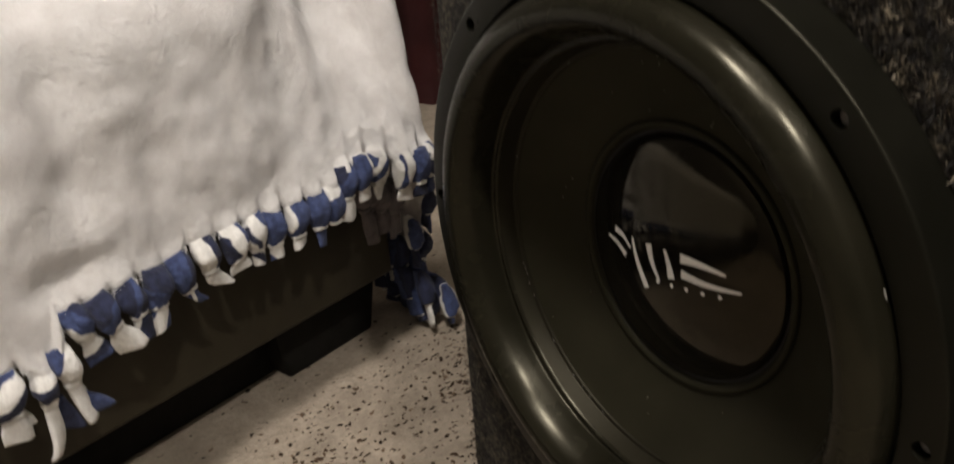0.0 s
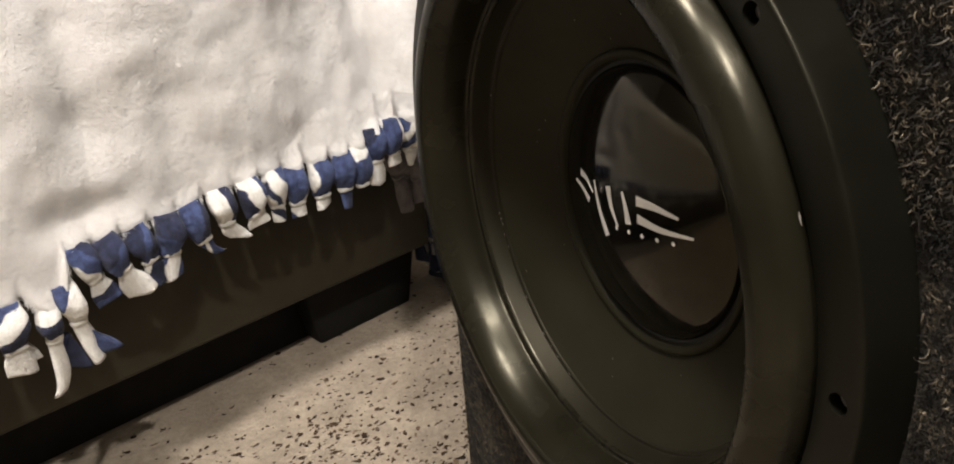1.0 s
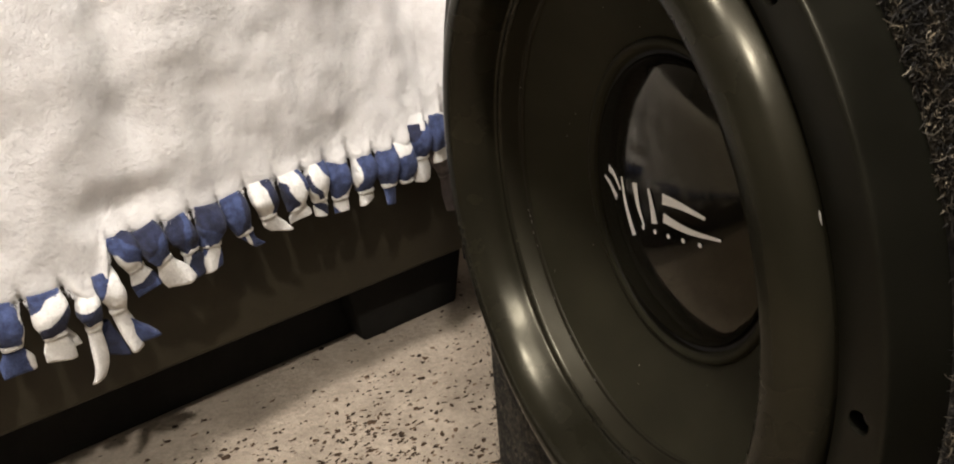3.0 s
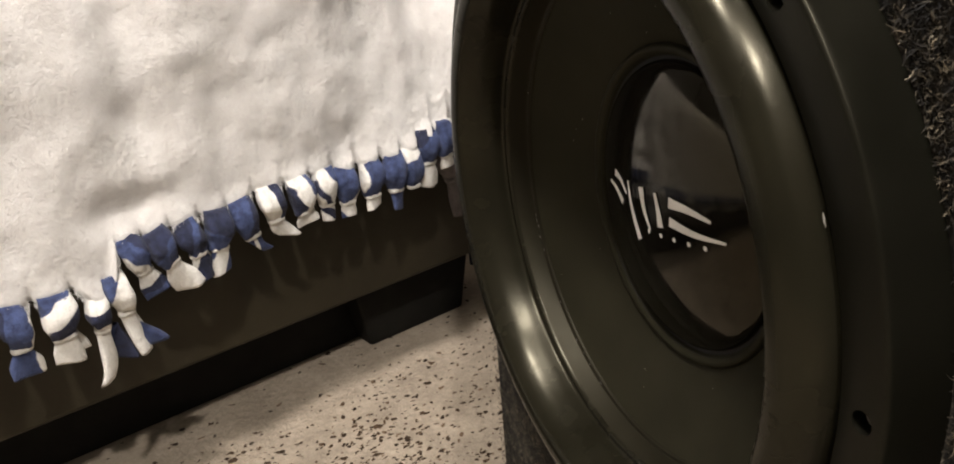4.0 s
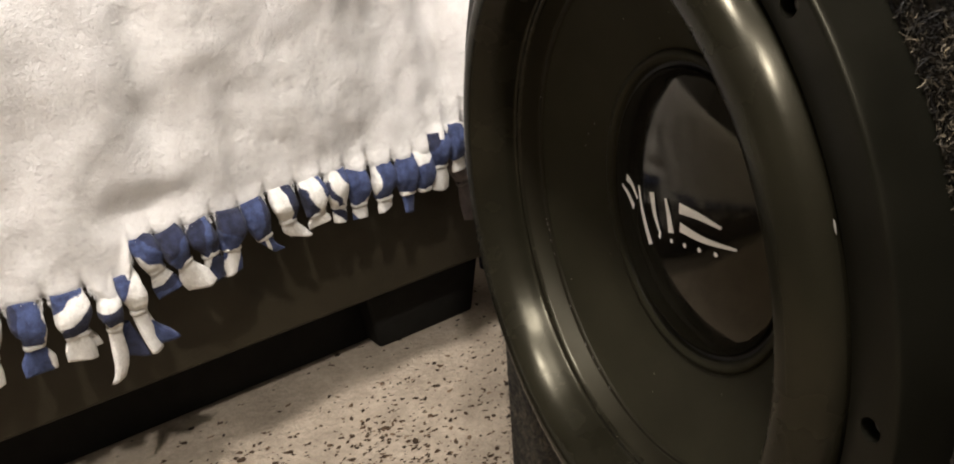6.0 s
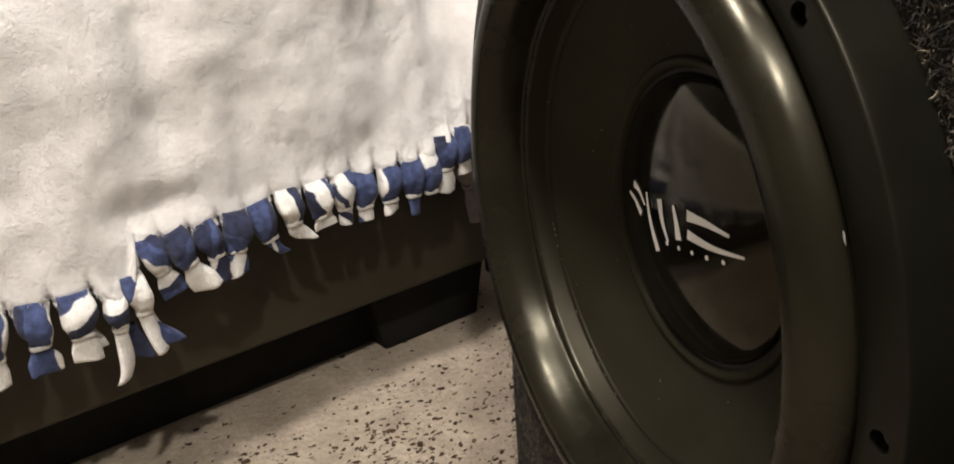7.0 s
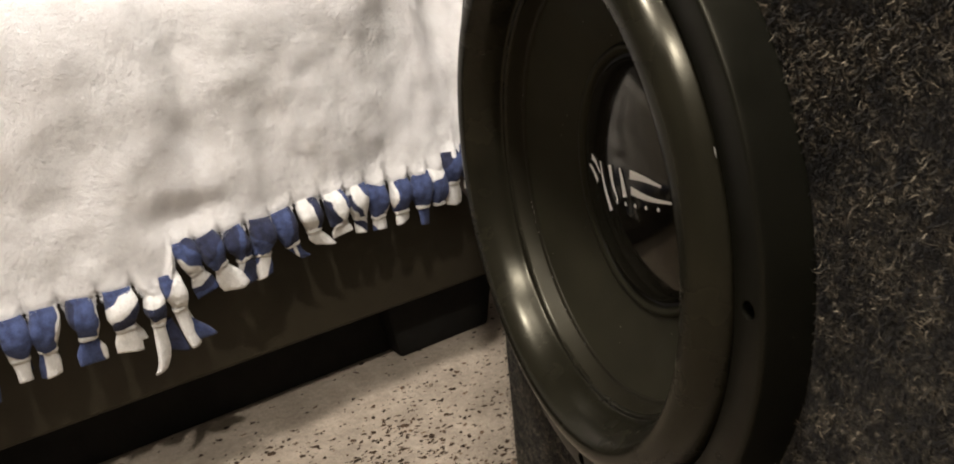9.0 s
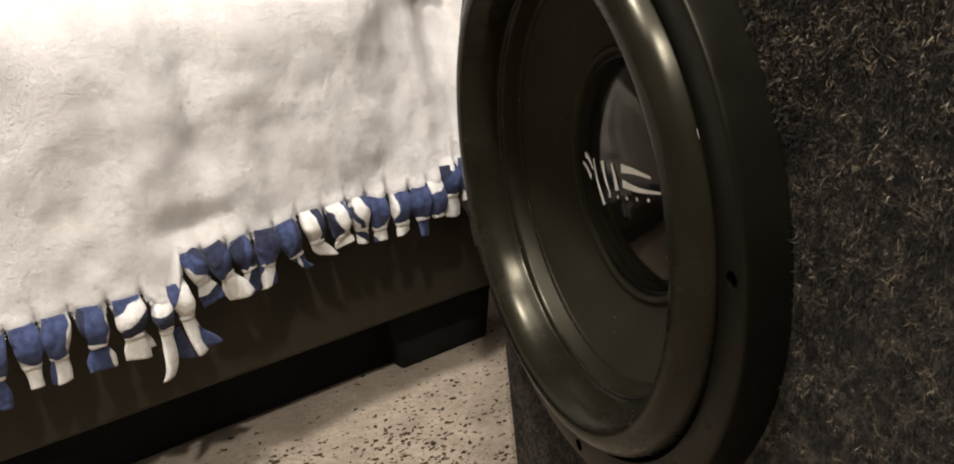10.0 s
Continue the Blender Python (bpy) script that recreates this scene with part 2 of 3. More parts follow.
def around(s, lift=0.0):
    """Place and outward way on the bed's outline at s along it; lift moves outwards."""
    if s < END:
        p, n = Vector((s, 0, 0)), Vector((0, -1, 0))
    elif s < END + CORNER * math.pi / 2:
        a = (s - END) / CORNER
        n = Vector((math.sin(a), -math.cos(a), 0))
        p = Vector((END, CORNER, 0)) + CORNER * n
    else:
        n = Vector((1, 0, 0))
        p = Vector((END + CORNER, CORNER + s - END - CORNER * math.pi / 2, 0))
    return p + n * lift, n


def step(a, b, x):
    k = min(1.0, max(0.0, (x - a) / (b - a)))
    return k * k * (3 - 2 * k)


def hem(s):
    """Height of the blanket's lower edge."""
    z = 0.249 - 0.006 * step(-0.235, -0.215, s) * (1 - step(-0.14, -0.10, s))
    z -= 0.030 * (1 - step(-0.245, -0.222, s))
    z += 0.012 * step(0.045, 0.07, s)
    z -= 0.020 * step(0.09, 0.15, s) + 0.17 * step(0.19, 0.27, s)
    return z


def ripple(s, z):
    """Soft folds and dents of the hanging cloth."""
    a = noise.noise(Vector((s * 9, z * 3.2, 1.7))) * 0.009 + noise.noise(Vector((s * 20, z * 15, 8.1))) * 0.0058
    a += noise.noise(Vector((s * 50, z * 40, 3.3))) * 0.0022
    a -= 0.012 * math.exp(-((s + 0.188 + 0.05 * (z - 0.36)) / 0.022) ** 2) * step(0.27, 0.33, z)
    a -= 0.010 * math.exp(-((s + 0.20) / 0.032) ** 2 - ((z - 0.266) / 0.014) ** 2)
    a -= 0.030 * min(1.0, max(0.0, (z - 0.25) / 0.17)) * step(-0.04, 0.06, s) * (1 - 0.6 * step(0.12, 0.18, s)) + 0.042 * min(1.0, max(0.0, (z - 0.22) / 0.20)) * step(0.045, 0.095, s) * (1 - step(0.12, 0.175, s))
    a -= 0.010 * math.exp(-((s - 0.155 - 0.2 * (0.3 - z)) / 0.012) ** 2)
    return a


def gather(s, z):
    """The cloth draws in towards the bed's top at its foot corner."""
    return 0.008 * step(0.27, 0.43, z) * step(0.02, 0.14, s)


STRIPS = [-0.361, -0.338, -0.309, -0.280, -0.253, -0.236, -0.219, -0.199, -0.174, -0.149, -0.126, -0.100, -0.074, -0.049, -0.027, -0.002,
          0.021, 0.040, 0.060, 0.078, 0.104, 0.137]
STRIPS = [-0.361 - PITCH * k for k in range(30, 0, -1)] + STRIPS + [0.160 + 0.021 * k for k in range(8)]


def lobe(s):
    """1 in the middle of a strip's root, 0 in the cut between two strips."""
    near = min(range(len(STRIPS)), key=lambda i: abs(STRIPS[i] - s))
    c = STRIPS[near]
    other = STRIPS[near + (1 if s > c else -1)] if 0 < near < len(STRIPS) - 1 else c + PITCH
    half = max(0.006, abs(other - c) / 2)
    return max(0.0, 1 - min(1.0, 1.03 * abs(s - c) / half) ** 3.6)


def blanket():
    root = new("fleece_blanket")
    root.matrix_world = BED
    tagged(root, "white fleece blanket with tied blue fringe draped over the bed", "blanket")
    top, bend = 0.470, 0.060
    cols = [-1.1 + 0.02 * k for k in range(34)] + [-0.42 + 0.0015 * k for k in range(499)]
    outer, inner = [], []
    for s in cols:
        zb, lb = hem(s), lobe(s)
        line, back = [], []
        prof = []
        for k in range(9):
            a = math.pi / 2 * k / 8
            prof.append((-bend + bend * math.sin(a), top - bend + bend * math.cos(a)))
        prof = [(-bend - 0.09, top - 0.008), (-bend - 0.03, top - 0.002)] + prof
        low = zb - (0.0050 + 0.0065 * step(-0.055, -0.02, s) + 0.0035 * noise.noise(Vector((s * 33, 2.0, 5.0))) + 0.020 * math.exp(-((s + 0.245) / 0.013) ** 2)) * (0.30 + 0.70 * lb)
        n = 52
        for k in range(1, n + 1):
            f = k / n
            z = top - bend + (low - top + bend) * f
            puff = (0.0035 + 0.004 * step(-0.055, -0.02, s) + 0.006 * math.exp(-((s + 0.245) / 0.016) ** 2)) * lb * math.exp(-((z - low - 0.005) / 0.009) ** 2) - 0.003 * (1 - lb) * math.exp(-((z - low) / 0.004) ** 2)
            prof.append((puff, z))
        for off, z in prof:
            lift = off + ripple(s, min(z, 0.425)) * (1.0 if z < 0.43 else 0.8)
            p, nrm = around(s, lift if s < END else max(lift, -CORNER + 0.003))
            line.append((p.x - gather(s, z), p.y, z))
        p, nrm = around(s, -0.004)
        line.append((p.x, p.y, low + 0.001))
        p, nrm = around(s, -0.007)
        line.append((p.x, p.y, low + 0.03))
        outer.append(line)
    part("fleece_sheet", grid(outer), WHITE, root, "soft white fleece sheet")
    flat = [[(x, y, top - 0.010 + 0.003 * noise.noise(Vector((x * 9, y * 9, 2)))) for y in (0.125 + 0.055 * k for k in range(15))] for x in (-1.1 + 0.048 * k for k in range(25))]
    part("fleece_top", grid(flat), WHITE, root, "white fleece over the mattress")
    return root


BLANKET = blanket()


def loft(path, widths, depths, twist=0.0, count=14):
    """A soft strip along a path in local (along, out, up), with oval sections."""
    rows = []
    for k, ((a, o, z), w, d) in enumerate(zip(path, widths, depths)):
        tw = twist * k / (len(path) - 1)
        row = []
        for j in range(count):
            t = 2 * math.pi * j / count
            c, s_ = math.copysign(abs(math.cos(t)) ** 0.72, math.cos(t)), math.copysign(abs(math.sin(t)) ** 0.72, math.sin(t))
            row.append((a + w / 2 * c * math.cos(tw) - d / 2 * s_ * math.sin(tw), -(o + d / 2 * s_ * math.cos(tw) + w / 2 * c * math.sin(tw)), z))
        rows.append(row)
    bm = grid(rows, True)
    for row in (bm.verts[:count], bm.verts[-count:]):
        bm.faces.new(list(row))
    bmesh.ops.recalc_face_normals(bm, faces=bm.faces[:])
    return bm


MATS = {"B": BLUE, "W": CREAM, "N": NAVY, "G": SHADED}


# "G" is the same grey with the shadow painted in
TONES = {"B": ((0.021, 0.030, 0.080), (0.060, 0.086, 0.200)), "W": ((0.76, 0.74, 0.69), (0.88, 0.865, 0.82)), "N": ((0.010, 0.012, 0.030), (0.024, 0.031, 0.075)), "G": ((0.10, 0.085, 0.085), (0.16, 0.14, 0.14))}
PRINTS = {}


def printed(bands):
    """Fleece with a row of printed colour bands, laid out by the coordinate 'band' of the strip."""
    if bands not in PRINTS:
        m, t, s = material("printed_fleece", (0.1, 0.1, 0.3), 0.95)
        at = t.nodes.new("ShaderNodeAttribute")
        at.attribute_name = "band"
        v = coords(t)
        wob = t.nodes.new("ShaderNodeMath")
        wob.operation = "MULTIPLY_ADD"
        wob.inputs[1].default_value = 0.10
        t.links.new(noise_tex(t, v, 900, 3), wob.inputs[0])
        t.links.new(at.outputs["Fac"], wob.inputs[2])
        tones = []
        for pick in (0, 1):
            r = t.nodes.new("ShaderNodeValToRGB")
            r.color_ramp.interpolation = "LINEAR"
            stops = []
            for k, c in enumerate(bands):
                if k == 0 or bands[k - 1] != c:
                    e = 0.05 + k / len(bands)
                    if k:
                        stops += [(e - 0.012, TONES[bands[k - 1]][pick]), (e + 0.012, TONES[c][pick])]
                    else:
                        stops.append((0.0, TONES[c][pick]))
            while len(r.color_ramp.elements) < len(stops):
                r.color_ramp.elements.new(0.99)
            for el, (p, c) in zip(r.color_ramp.elements, stops):
                el.position, el.color = p, (*c, 1)
            if len(stops) == 1:
                r.color_ramp.elements[1].color = (*stops[0][1], 1)
            t.links.new(wob.outputs[0], r.inputs["Fac"])
            tones.append(r.outputs["Color"])
        grain = noise_tex(t, v, 650, 4, 0.7)
        col = mix(t, ramp(t, noise_tex(t, v, 85, 5, 0.65), (0.34, 0.0), (0.60, 1.0)), *tones)
        t.links.new(mix(t, 0.32, col, ramp(t, grain, (0.34, 0.5), (0.66, 1.12)), "MULTIPLY"), s.inputs["Base Color"])
        s.inputs["Sheen Weight"].default_value = 0.07
        bump(t, s, grain, 0.9, 0.0012, bump(t, s, noise_tex(t, v, 190, 4), 0.5, 0.003))
        PRINTS[bands] = m
    return PRINTS[bands]


def dyed(ob, bands, angle, seed, z_top, z_low, wide):
    """Lay the printed bands across a strip at an angle."""
    ob.data.materials.clear()
    ob.data.materials.append(printed(bands))
    c, d = math.cos(radians(angle)), math.sin(radians(angle))
    values = []
    for v in ob.data.vertices:
        u = v.co.x / (wide / 2)
        w = 1 - 2 * (v.co.z - z_low) / (z_top - z_low)
        values.append(0.5 + 0.5 * (u * c + w * d) / (abs(c) + abs(d)) + 0.10 * noise.noise(v.co * 110 + Vector((seed, 0, 0))))
    ob.data.attributes.new("band", "FLOAT", "POINT").data.foreach_set("value", values)


def tied_strip(s, z, puff="B", tail="W", turn_p=0, turn_t=0, tall=0.025, long=0.018, wide=0.025, lean=0.0, lift=0.001, tail_w=0.019, droop=0.0, curl=0.0, second="", band="W", drop=0.0, hook=0.0, beside=0.45, broad=0.8, bud=""):
    """One knotted strip of the fringe: a soft swelling, the band of the knot and the flat tail under it."""
    rng = random.Random(int((s + 3) * 10000))
    wide *= 0.89
    at, n = around(s, lift + (ripple(s, hem(s)) if s < END else 0.0))
    m = Matrix.Translation((at.x, at.y, z - drop)) @ Matrix.Rotation(math.atan2(n.x, -n.y), 4, "Z") @ Matrix.Rotation(lean, 4, "Y")
    rows = 20
    path, ws, ds = [], [], []
    for k in range(rows):
        f = k / (rows - 1)
        path.append((0.0010 * math.sin(5 * f + s * 90), 0.0035 * math.sin(math.pi * f), 0.010 - (tall + 0.010) * f))
        ws.append(wide * (0.86 + 0.17 * step(0.0, 0.30, f) - 0.34 * step(0.50, 1.0, f)))
        ds.append(0.006 + 0.002 * f + 0.0125 * math.sin(math.pi * min(1.0, 0.04 + 0.88 * f)))
    bm = loft(path, ws, ds, 0.0, 30)
    for v in bm.verts:
        q = Vector((v.co.x * 110 + s * 50, v.co.y * 60, v.co.z * 60))
        v.co += Vector((0.5, 1.0, 0.4)) * (noise.noise(q) * 0.0026 + (0.35 - abs(noise.noise(q * 1.6 + Vector((3, 1, 7))))) * 0.0020 + noise.noise(q * 3.4) * 0.0006)
    knot = part("tied_strip", bm, BLUE, BLANKET)
    dyed(knot, puff, turn_p, s * 40, 0.004, -tall, wide)
    knot.matrix_local = m
    low = -tall
    bw = wide * 0.66
    bm = loft([(0, 0.0015, low + 0.0022), (0, 0.0015, low + 0.0008), (0, 0.0015, low - 0.0010), (0, 0.0015, low - 0.0022)], [bw * 0.96, bw * 1.06, bw * 1.06, bw * 0.95], [0.0080, 0.0105, 0.0105, 0.0080], 0.0, 24)
    part("knot_band", bm, MATS[band], knot)
    if tail != "-":
        k_n = 14
        path, ws, ds = [], [], []
        for k in range(k_n):
            f = k / (k_n - 1)
            path.append((droop * f ** 1.6 * long + hook * f ** 5 * long, 0.0015 + curl * f ** 2 * long, low - 0.001 - long * f))
            ws.append(bw * 0.92 + (tail_w - bw * 0.92) * step(0.0, 0.6, f))
            ds.append(0.0062 - 0.0024 * f)
        behind = [(a - hook * (k / (k_n - 1)) ** 5 * long, o, low + (zz - low) * 0.72) for k, (a, o, zz) in enumerate(path)]
        for bands, line, shift, back, k_w in ((tail, path, 0.0, 0.0, 1.0), (second, behind, beside * tail_w, -0.006, broad)):
            if bands:
                bm = loft([(a + shift * (0.4 + 0.6 * (low - zz) / long), o + back, zz) for a, o, zz in line], [w * k_w for w in ws], ds, rng.uniform(-0.35, 0.35), 26)
                for v in bm.verts:
                    f = min(1.0, max(0.0, (low - v.co.z) / long))
                    v.co.y += 0.0022 * f * math.sin(v.co.x * 260 + s * 300)
                    v.co.z += 0.0020 * f * math.sin(v.co.x * 150 + s * 170)
                t = part("tail", bm, CREAM, knot)
                dyed(t, bands, turn_t, s * 70, low, low - long, tail_w)
        if bud:
            # the end of the second tail, opening to the side
            line = [(0.003 + 0.012 * k / 7, -0.003 + 0.003 * k / 7, low - 0.014 - 0.021 * k / 7) for k in range(8)]
            t = part("tail", loft(line, [0.010 + 0.008 * step(0, 6, k) for k in range(8)], [0.007, 0.009, 0.010, 0.011, 0.011, 0.010, 0.009, 0.007], 0.3, 20), CREAM, knot)
            dyed(t, bud, turn_t, s * 30, low - 0.018, low - 0.034, 0.03)
    return knot


LOOKS = {
    -0.361: dict(puff="WBBBB", turn_p=-35, tail="W", long=0.020, tail_w=0.011, second="N"),
    -0.338: dict(puff="BBBW", turn_p=12, tail="BWWW", long=0.021, tail_w=0.017, lean=0.08),
    -0.309: dict(puff="NBBBBW", turn_p=10, tail="BBBBBW", long=0.021, tail_w=0.025),
    -0.280: dict(puff="BWWNNB", turn_p=64, tail="W", long=0.021, tail_w=0.022, wide=0.029, second="W"),
    -0.253: dict(puff="WNNW", turn_p=88, tail="W", tall=0.019, long=0.043, wide=0.019, tail_w=0.0130, droop=0.06, hook=-0.16, lean=0.04, second="BBN", turn_t=50, beside=1.15, broad=1.35, drop=0.011),
    -0.236: dict(puff="BWWW", turn_p=50, tail="W", tall=0.023, long=0.036, wide=0.021, tail_w=0.012, lean=-0.10, droop=0.10, second="WWW", bud="B", turn_t=90, drop=0.010),
    -0.219: dict(puff="NBBWW", turn_p=135, tail="WWNB", turn_t=80, tall=0.021, long=0.023, tail_w=0.021, lean=-0.30, wide=0.023),
    -0.199: dict(puff="NNBBN", turn_p=60, tail="W", tall=0.020, long=0.026, tail_w=0.024, lean=-0.34, lift=0.004, wide=0.024, droop=0.10),
    -0.174: dict(puff="NNBNB", turn_p=25, tail="WNNW", turn_t=35, tall=0.021, long=0.024, tail_w=0.021, lean=-0.22, wide=0.024, second="W"),
    -0.149: dict(puff="BBNN", turn_p=-60, tail="BWWB", turn_t=20, tall=0.022, long=0.021, tail_w=0.018, lift=0.004, lean=0.10, wide=0.026),
    -0.126: dict(puff="BBNB", turn_p=30, tail="BWB", long=0.016, tail_w=0.009, lean=-0.22, wide=0.024, droop=0.5),
    -0.100: dict(puff="WWWNN", turn_p=-8, tail="W", tall=0.021, long=0.017, tail_w=0.019, droop=0.55, lean=-0.08, wide=0.024),
    -0.074: dict(puff="NNWWB", turn_p=-20, tail="W", tall=0.022, long=0.010, tail_w=0.020, wide=0.026, lean=-0.12),
    -0.049: dict(puff="WNWWB", turn_p=-35, tail="WNW", turn_t=-40, tall=0.022, long=0.013, tail_w=0.014, wide=0.023),
    -0.027: dict(drop=0.003, puff="BBBBW", turn_p=40, tail="WWWB", long=0.014, tail_w=0.015, turn_t=140),
    -0.002: dict(drop=0.004, puff="WBBBB", turn_p=10, tail="W", long=0.010, tail_w=0.016),
    0.021: dict(drop=0.005, puff="B", tail="B", tall=0.024, long=0.018, tail_w=0.012, second="W"), 0.040: dict(drop=0.003, puff="WBBBB", turn_p=80, tail="-", tall=0.028, wide=0.022),
    0.060: dict(drop=0.0, puff="NBBBN", turn_p=60, tail="W", tall=0.022, long=0.022, tail_w=0.021, wide=0.026),
    0.078: dict(puff="BBBW", tail="W", tall=0.023, long=0.011, tail_w=0.014, wide=0.020, lift=0.010),
    0.104: dict(puff="BWBWW", turn_p=50, tail="W", tall=0.025, long=0.012, tail_w=0.017, wide=0.027),
    0.137: dict(puff="WBWWB", turn_p=8, tail="W", tall=0.026, long=0.012, tail_w=0.021, wide=0.028),
}
for i, s in enumerate(STRIPS):
    look_of = LOOKS.get(round(s, 3))
    if look_of is None:
        r = random.Random(i * 7 + 3)
        look_of = dict(puff=r.choice(["B", "NNBB", "NWB", "WBBB"]), turn_p=r.uniform(-60, 60), tail=r.choice(["W", "B", "BW", "N"]), long=r.uniform(0.014, 0.026), tail_w=r.uniform(0.014, 0.024), lean=r.uniform(-0.15, 0.15))
    tied_strip(s, hem(s) - 0.010, **look_of)


# strips bunched on the floor at the bed's foot corner, and undersides behind the fringe, their shade put into the grey
bunch = random.Random(21)
for k in range(26):
    s = 0.212 + 0.0036 * k + bunch.uniform(-0.006, 0.006)
    z = bunch.uniform(0.045, 0.135) if k % 3 else 0.045
    tied_strip(s, z, bunch.choice(["NB", "NB", "NBW", "NNW", "B", "BWN"]), bunch.choice(["W", "B", "NW", "N"]), bunch.uniform(-60, 60), tall=bunch.uniform(0.024, 0.032), long=max(0.006, min(0.022, z - 0.036)), wide=bunch.uniform(0.024, 0.032),
               lean=bunch.uniform(-0.5, 0.5), lift=bunch.uniform(-0.028, 0.016), tail_w=bunch.uniform(0.016, 0.026))
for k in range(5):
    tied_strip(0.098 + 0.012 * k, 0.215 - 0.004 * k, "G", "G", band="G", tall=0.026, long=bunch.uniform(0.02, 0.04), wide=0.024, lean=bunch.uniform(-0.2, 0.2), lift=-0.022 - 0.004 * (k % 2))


# ---- loudspeaker box ----
def carpet_box():
    root = new("subwoofer_box")
    tagged(root, "carpeted loudspeaker box in dark charcoal fuzz, standing on the floor", "speaker box")
    bx0, bx1, by0, by1, bz1 = 0.33, 0.72, -0.28, 0.506, 0.62
    bm = block(bx0, bx1, by0, by1, 0.0, bz1, 0.006, 3)
    # round cut-out for the loudspeaker
    body = part("carpeted_cabinet", bm, CARPET, root, "dark charcoal carpet covering")
    cutter = part("cutter", spun([(0.0002, -0.05), (0.146, -0.05), (0.146, 0.16), (0.0002, 0.16)], 64), CARPET)
    bmesh_weld(cutter)
    cutter.location = (0.33, 0.3315, 0.347)
    cut_out(body, [cutter])
    return root


BOX = carpet_box()


def ring_hole_flange():
    """Mounting ring: a flat face with a small bevel and a deep, slightly flared side wall."""
    outer = rounded([(0.1612, 0.020), (0.1604, 0.012), (0.1596, 0.005), (0.1591, 0.0016), (0.1584, 0.0004), (0.1572, 0.0)], 4)
    return spun(outer + [(0.1464, 0.0), (0.1425, 0.0005), (0.1410, 0.003), (0.1405, 0.010), (0.1405, 0.022), (0.1612, 0.022), (0.1612, 0.020)], 160)


def dome_x(r):
    """Depth of the dust cap's face at a radius."""
    return 0.0425 - 0.0120 * (1 - (r / 0.0645) ** 2.3)


def subwoofer():
    root = new("subwoofer")
    root.location = (0.310, 0.3315, 0.347)
    tagged(root, "large black subwoofer with thick rubber surround and glossy dust cap", "loudspeaker")
    ring = part("basket_flange", ring_hole_flange(), FLANGE, root, "matt black mounting ring")
    bmesh_weld(ring)
    drills = []
    for k in range(8):
        a = math.pi / 4 * k
        d = part("drill", spun([(0.0002, -0.01), (0.0036, -0.01), (0.0036, 0.012), (0.0002, 0.012)], 20), FLANGE)
        bmesh_weld(d)
        d.location = root.location + Vector((0, 0.1512 * math.cos(a), 0.1512 * math.sin(a)))
        drills.append(d)
    cut_out(ring, drills)
    ring.data.set_sharp_from_angle(angle=radians(28))
    roll = rounded([(0.1410, 0.007), (0.1403, 0.002), (0.1376, -0.0052), (0.1336, -0.0095), (0.1280, -0.0113), (0.1226, -0.0095), (0.1186, -0.0032), (0.1163, 0.0045), (0.1150, 0.0108)], 7)
    part("rubber_surround", spun(roll + [(0.1146, 0.0120), (0.1138, 0.0122), (0.1128, 0.0118), (0.1120, 0.0126), (0.1116, 0.0140)], 160), RUBBER, root, "thick black rubber roll")
    lip = rounded([(0.1117, 0.0138), (0.1108, 0.0170), (0.1100, 0.0198), (0.1093, 0.0222)], 4)
    part("cone_lip", spun(lip + [(0.1088, 0.0228), (0.1081, 0.0225), (0.1074, 0.0230), (0.1070, 0.0240)], 160), LIP, root, "glued edge of the cone")
    cone = rounded([(0.1090, 0.0230), (0.1074, 0.0242), (0.0960, 0.0300), (0.0820, 0.0367), (0.0710, 0.0420), (0.0670, 0.0438)], 5)
    part("cone", spun(cone, 160), CONE, root, "dark matt cone")
    part("cap_ring", spun(rounded([(0.0705, 0.0432), (0.0695, 0.0408), (0.0676, 0.0403), (0.0660, 0.0414), (0.0648, 0.0435)], 4), 128), CONE, root, "raised glue ring")
    edge = rounded([(0.0634, 0.0480), (0.0632, 0.0445), (0.0625, 0.0425), (0.0612, 0.0414), (0.0600, dome_x(0.060))], 5)
    dome = edge[:-1] + [(0.060 * k / 30, dome_x(0.060 * k / 30)) for k in range(30, 0, -1)] + [(0.0003, dome_x(0))]
    part("cap_groove", spun([(0.0655, 0.0420), (0.0651, 0.0438), (0.0645, 0.0446), (0.0630, 0.0446)], 128), HOLE, root, "dark groove round the dust cap")
    part("dust_cap", spun(dome, 128), CAP, root, "glossy black dust cap")
    for k in range(8):
        a = math.pi / 4 * k
        screw = part("screw", spun([(0.0003, 0.0052), (0.0012, 0.0052), (0.0016, 0.0040), (0.0028, 0.0042), (0.0033, 0.0058)], 16), STEEL, root, "dull steel screw head")
        screw.location = (0, 0.1512 * math.cos(a), 0.1512 * math.sin(a))
    return root


SUB = subwoofer()


SCUFF = plain("pale_scuff", (0.16, 0.15, 0.13), (0.26, 0.25, 0.22), 0.6, 90, 0.0002)


